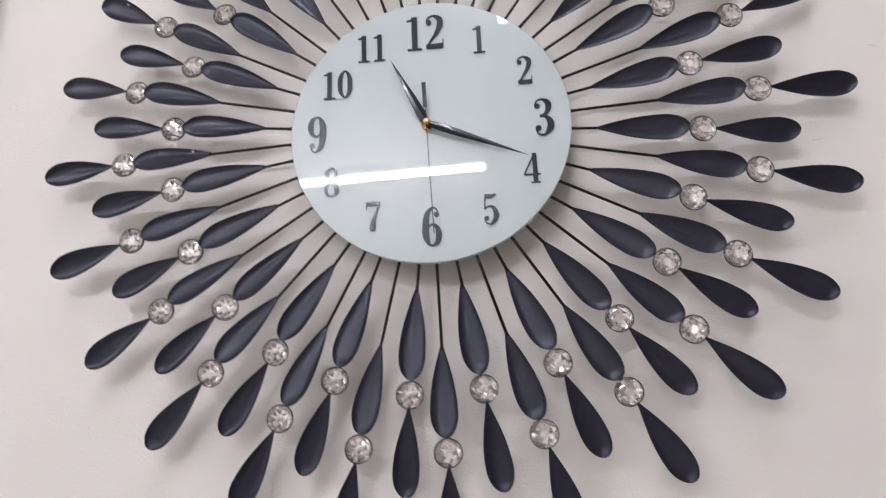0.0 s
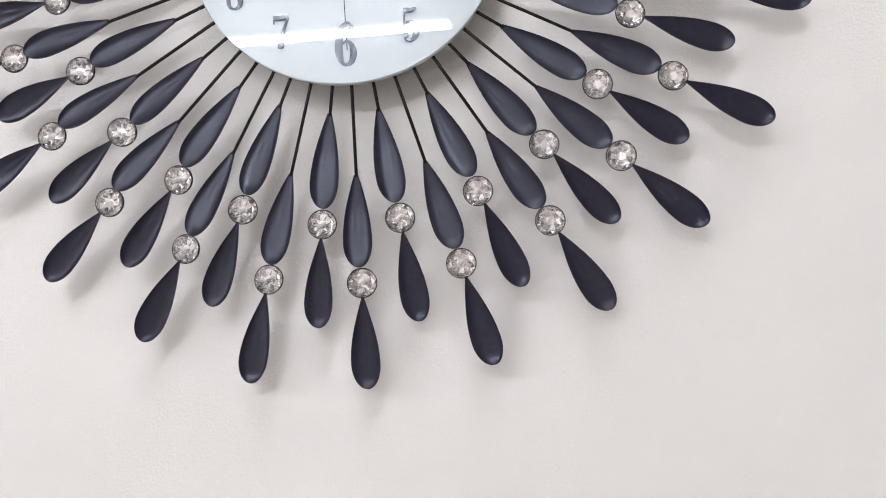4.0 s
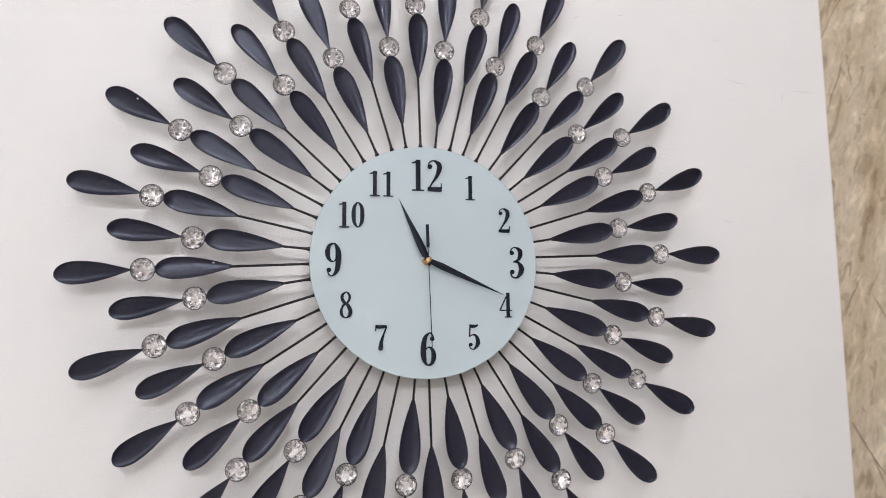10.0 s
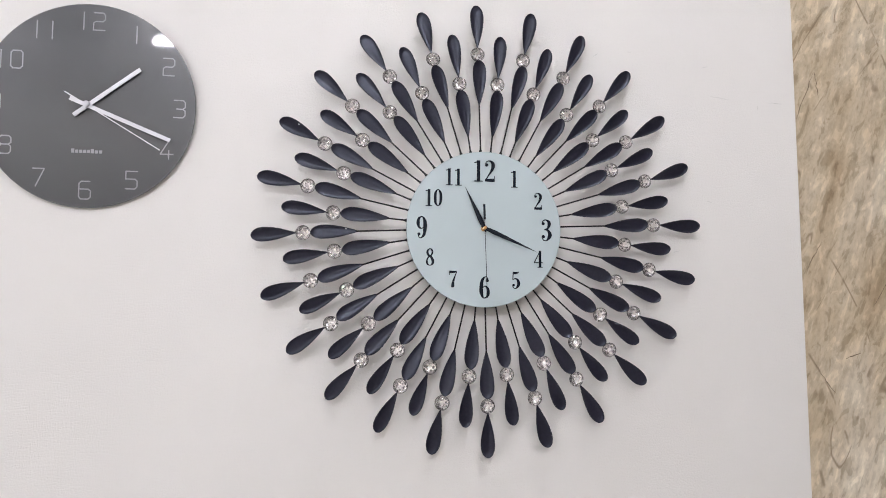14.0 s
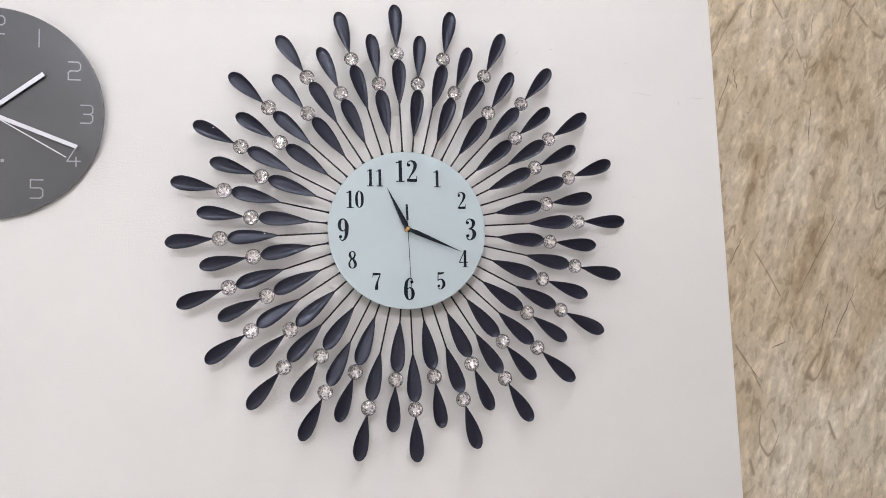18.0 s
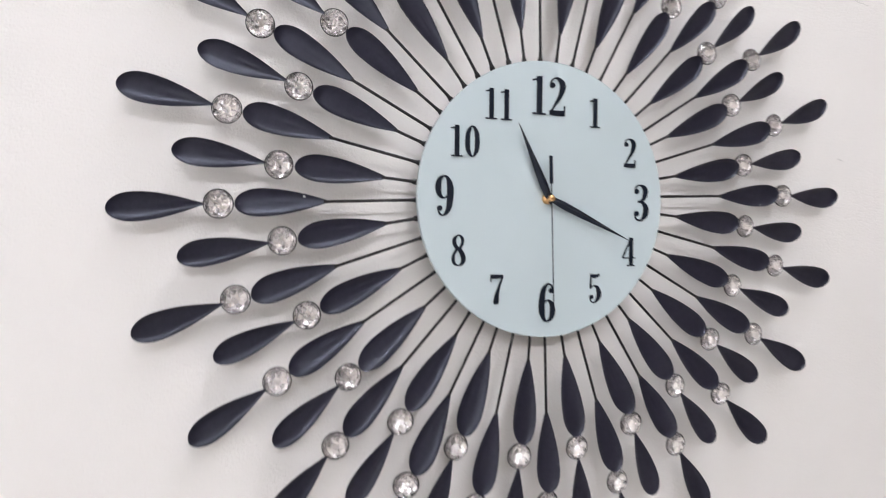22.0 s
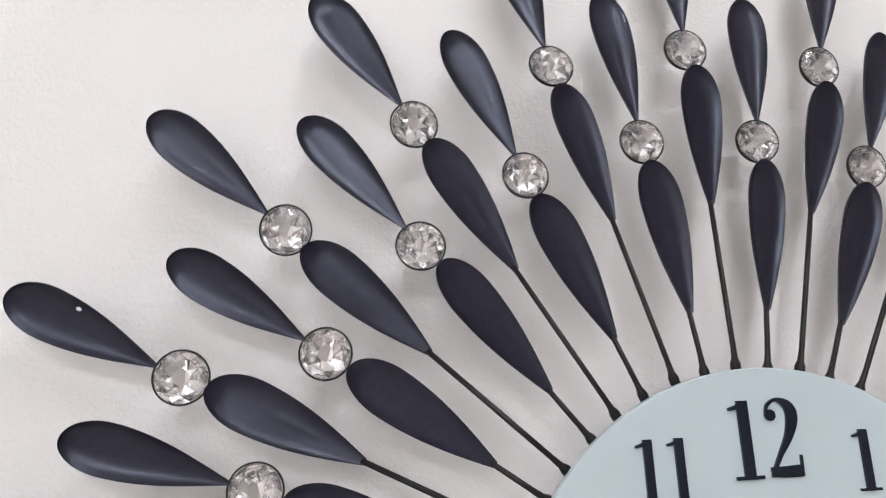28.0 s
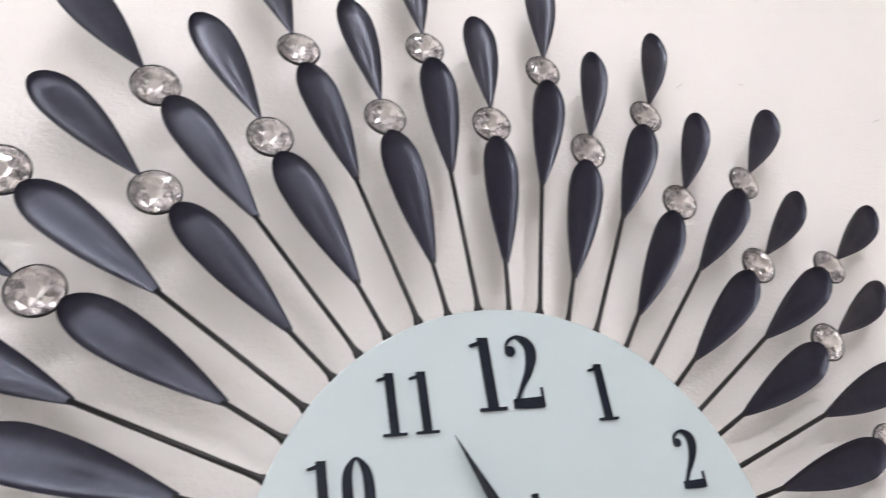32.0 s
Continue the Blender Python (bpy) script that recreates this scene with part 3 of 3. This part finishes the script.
def sunburst_clock():
    clock = tagged(empty("wall_clock", HUB), "sunburst wall clock with black drop petals, crystals and pale glass dial", "clock")
    inner_long, inner_short = petal_mesh(0.0690, 0.0218, 0.0010, point_width=0.13, bow=0.98), petal_mesh(0.0725, 0.0215, 0.0010, point_width=0.13, bow=0.98)
    outer_long, outer_short = petal_mesh(0.0655, 0.0215), petal_mesh(0.0655, 0.0208)
    stone, foil, setting = crystal_mesh(), foil_mesh(), setting_mesh()
    rods = []
    for tip in (0.192, 0.144):
        bm = bmesh.new()
        tube(bm, [(0, 0.003, 0.085), (0, 0.0020, 0.1130), (0, 0.0018, 0.1150), (0, 0.0016, 0.1178), (0, 0.0014, 0.1202), (0, 0.0010, 0.125), (0, 0.0000, tip + 0.002)], [0.00125, 0.0013, 0.0024, 0.0024, 0.0015, 0.00127, 0.00122], 8)
        rods.append(mesh_from(bm, "spoke", WIRE, True))
    for k in range(48):
        short = k % 2
        gem = SHORT_GEM if short else LONG_GEM
        spoke = part("spoke", rods[short], WIRE, clock)
        spoke.matrix_basis = Matrix.Rotation(radians(FIRST_ANGLE + 7.5 * k + BENT[k]), 4, "Y") @ Matrix.Translation((0, 0, DRAWN[k] / 1000))
        a = part("petal", inner_short if short else inner_long, BLACK, spoke)
        a.matrix_basis = pose(0, -0.0004, gem - 0.0107 - (0.0725 if short else 0.0690), random.uniform(2.2, 5.2), random.uniform(-1.6, 0.6), random.uniform(1, 11))
        b = part("petal", outer_short if short else outer_long, BLACK, spoke)
        b.matrix_basis = pose(0, -0.0008, gem + 0.0100, random.uniform(-4.5, -0.5), LEAN[k], 11 * math.sin(radians(7.5 * k)) + random.uniform(-6, 6)) @ Matrix.Diagonal((1, 1, LENGTH[k] / 65.5, 1))
        turn = pose(0, 0, gem, random.uniform(-5, 5), random.uniform(0, 30), random.uniform(-5, 5))
        for name, me, label in (("setting", setting, "thin black metal ring round a stone"), ("crystal", stone, "clear faceted stone"), ("foil", foil, "silver foil backing")):
            part(name, me, None, spoke, label).matrix_basis = turn
    # two bare chips in the black enamel
    for spoke, place, size in ((clock.children[36], (0.0042, -0.0006, 0.209), 0.0012), (clock.children[40], (0.0072, -0.0010, 0.3195), 0.0011)):
        bm = bmesh.new()
        bmesh.ops.create_icosphere(bm, subdivisions=1, radius=size, matrix=Matrix.LocRotScale(place, None, (0.8, 0.45, 1.1)))
        part("paint_chip", bm, CHIP, spoke, "small bare chip in the enamel")
    bm = bmesh.new()
    prof = [(0.1140 + 0.0016 * math.cos(a), 0.0012 + 0.0016 * math.sin(a)) for a in [2 * math.pi * k / 8 for k in range(9)]]
    lathe(bm, prof, 96)
    bmesh.ops.remove_doubles(bm, verts=bm.verts, dist=1e-6)
    part("wire_ring", bm, WIRE, clock, "black wire ring behind the dial", True)
    bm = bmesh.new()
    e = 0.0009
    lathe(bm, [(0, DIAL_Y), (DIAL_R - 0.0006, DIAL_Y), (DIAL_R, DIAL_Y + 0.0006), (DIAL_R, DIAL_Y + 0.0042), (DIAL_R - e, DIAL_Y + 0.005), (0, DIAL_Y + 0.005)], 160)
    dial = part("dial", bm, DIAL, clock, "pale blue white glossy glass dial")
    dial.location = (0.001, 0, -0.002)
    bm = bmesh.new()
    box(bm, -0.032, 0.032, DIAL_Y + 0.0052, WALL_Y, -0.032, 0.032, 0.003)
    part("movement_box", bm, PLASTIC, clock)
    for n in range(1, 13):
        big = n % 3 == 0
        a = radians(30 * n)
        me = numeral_mesh(str(n), 0.0335 if big else 0.0265)
        ob = part("numeral", me, GLOSS, dial)
        rx, rz = (0.0965, 0.0895)
        ob.matrix_basis = pose(rx * math.sin(a) + {10: 0.0045, 1: -0.002, 12: -0.0012}.get(n, 0), DIAL_Y, rz * math.cos(a) + {11: 0.0012, 10: 0.001, 1: 0.0008}.get(n, 0))
    turned(part("hour_hand", pointer_mesh(0.070, 0.0080, 0.006, GLOSS), GLOSS, clock), -25.5, DIAL_Y - 0.0045)
    turned(part("minute_hand", pointer_mesh(0.0905, 0.0070, 0.006, GLOSS), GLOSS, clock), 113.5, DIAL_Y - 0.0065)
    bm = bmesh.new()
    box(bm, -0.0004, 0.0004, -0.0003, 0.0003, -0.012, 0.098)
    box(bm, -0.0017, 0.0017, -0.0005, 0.0004, -0.0365, -0.0125, 0.0003)
    turned(part("second_hand", bm, GLOSS, clock), 178.0, DIAL_Y - 0.0085)
    bm = bmesh.new()
    lathe(bm, [(0, -0.0105), (0.0022, -0.0105), (0.0028, -0.0098), (0.0028, -0.004), (0.0048, -0.004), (0.0048, 0.0)], 24)
    part("hub_pin", bm, BRASS, clock, "small brass centre pin", True).location = (0, DIAL_Y, -0.0015)
    return clock


sunburst_clock()


# ---- the grey clock ----
def thin_digit(ch):
    """Straight thin strokes of a rounded square numeral in a box one high."""
    w, r = 0.62, 0.12
    return {
        "0": [[(r, 0), (w - r, 0), (w, r), (w, 1 - r), (w - r, 1), (r, 1), (0, 1 - r), (0, r), (r, 0)]],
        "1": [[(0.3, 0), (0.3, 1)]],
        "2": [[(0, 1), (w - r, 1), (w, 1 - r), (w, 0.62), (w - r, 0.5), (r, 0.5), (0, 0.4), (0, 0), (w, 0)]],
        "3": [[(0, 1), (w - r, 1), (w, 1 - r), (w, 0.6), (w - r, 0.51)], [(0.15, 0.5), (w - r, 0.49), (w, 0.4), (w, r), (w - r, 0), (0, 0)]],
        "4": [[(0.42, 1), (0, 0.28), (w + 0.08, 0.28)], [(0.46, 0.5), (0.46, 0)]],
        "5": [[(w, 1), (0, 1), (0, 0.56), (w - r, 0.56), (w, 0.45), (w, r), (w - r, 0), (0, 0)]],
        "6": [[(w - 0.05, 1), (r, 1), (0, 1 - r), (0, r), (r, 0), (w - r, 0), (w, r), (w, 0.45), (w - r, 0.56), (0.02, 0.56)]],
        "7": [[(0, 1), (w, 1), (0.18, 0)]],
        "8": [[(r, 0.52), (0, 0.62), (0, 1 - r), (r, 1), (w - r, 1), (w, 1 - r), (w, 0.62), (w - r, 0.52), (r, 0.52)], [(r, 0.51), (0, 0.4), (0, r), (r, 0), (w - r, 0), (w, r), (w, 0.4), (w - r, 0.51)]],
        "9": [[(0.05, 0), (w - r, 0), (w, r), (w, 1 - r), (w - r, 1), (r, 1), (0, 1 - r), (0, 0.55), (r, 0.44), (w - 0.02, 0.44)]],
    }[ch]


def thin_numeral(text, height):
    bm = bmesh.new()
    for k, ch in enumerate(text):
        ox = (k - (len(text) - 1) / 2) * 0.82 - 0.31
        for n, p in enumerate(thin_digit(ch)):
            for i, (a, b) in enumerate(zip(p, p[1:])):
                a, b = np.array(a), np.array(b)
                d = (b - a) / np.hypot(*(b - a)) * 0.02
                q = [((x + ox) * height, (z - 0.5) * height, 0.0016) for x, z in (a - d, b + d)]
                ribbon(bm, q, 0.0004 + 0.00002 * (i % 2) + 0.00004 * n, -0.0004, 1)
    return mesh_from(joined(bm), "numeral", PALE)


def grey_clock():
    face, radius = 0.013, 0.1515
    clock = tagged(empty("wall_clock", (-0.586, 0, 1.75 + 0.168)), "round dark grey glass wall clock with thin pale numerals", "clock")
    bm = bmesh.new()
    lathe(bm, [(0, face), (radius - 0.0012, face), (radius - 0.0012, face + 0.005), (0, face + 0.005)], 160)
    dial = part("dial", bm, GREY_DIAL, clock, "dark grey glossy glass dial")
    bm = bmesh.new()
    lathe(bm, [(radius - 0.0011, face + 0.0002), (radius - 0.0004, face + 0.0003), (radius, face + 0.0012), (radius, face + 0.0042), (radius - 0.0008, face + 0.0048), (radius - 0.0011, face + 0.0048), (radius - 0.0011, face + 0.0002)], 160)
    bmesh.ops.remove_doubles(bm, verts=bm.verts, dist=1e-6)
    part("glass_edge", bm, RIM_GREY, dial, "paler polished glass edge", True)
    bm = bmesh.new()
    lathe(bm, [(0, face + 0.0052), (0.10, face + 0.0052), (0.10, WALL_Y - 0.0045), (0, WALL_Y - 0.0045)], 64)
    part("back_case", bm, PLASTIC, clock)
    for n in range(1, 13):
        a = radians(30 * n)
        part("numeral", thin_numeral(str(n), 0.026), PALE, dial).matrix_basis = pose(0.1285 * math.sin(a), face, 0.1255 * math.cos(a))
    bm = bmesh.new()
    for k in range(8):
        box(bm, -0.021 + 0.0055 * k, -0.0168 + 0.0055 * k, face - 0.0004, face, -0.071, -0.0665 + (0.0015 if k in (0, 5) else 0))
    part("maker_mark", bm, PALE, dial, "small pale lettering bars")
    for name, length, wide, tail, turn, up in (("hour_hand", 0.092, 0.0062, 0.024, 51.5, 0.004), ("minute_hand", 0.127, 0.0058, 0.026, 112.0, 0.006), ("second_hand", 0.122, 0.0016, 0.036, 121.0, 0.008)):
        bm = bmesh.new()
        box(bm, -wide / 2, wide / 2, -0.0004, 0.0004, -tail, length, 0.0003)
        turned(part(name, bm, SILVER, clock), turn, face - up)
    bm = bmesh.new()
    lathe(bm, [(0, -0.0095), (0.004, -0.0095), (0.0045, -0.009), (0.0045, 0)], 24)
    part("hub_pin", bm, SILVER, clock, "", True).location = (0, face, 0)
    clock.matrix_basis = clock.matrix_basis @ pose(0, 0, 0, 2.4)


grey_clock()
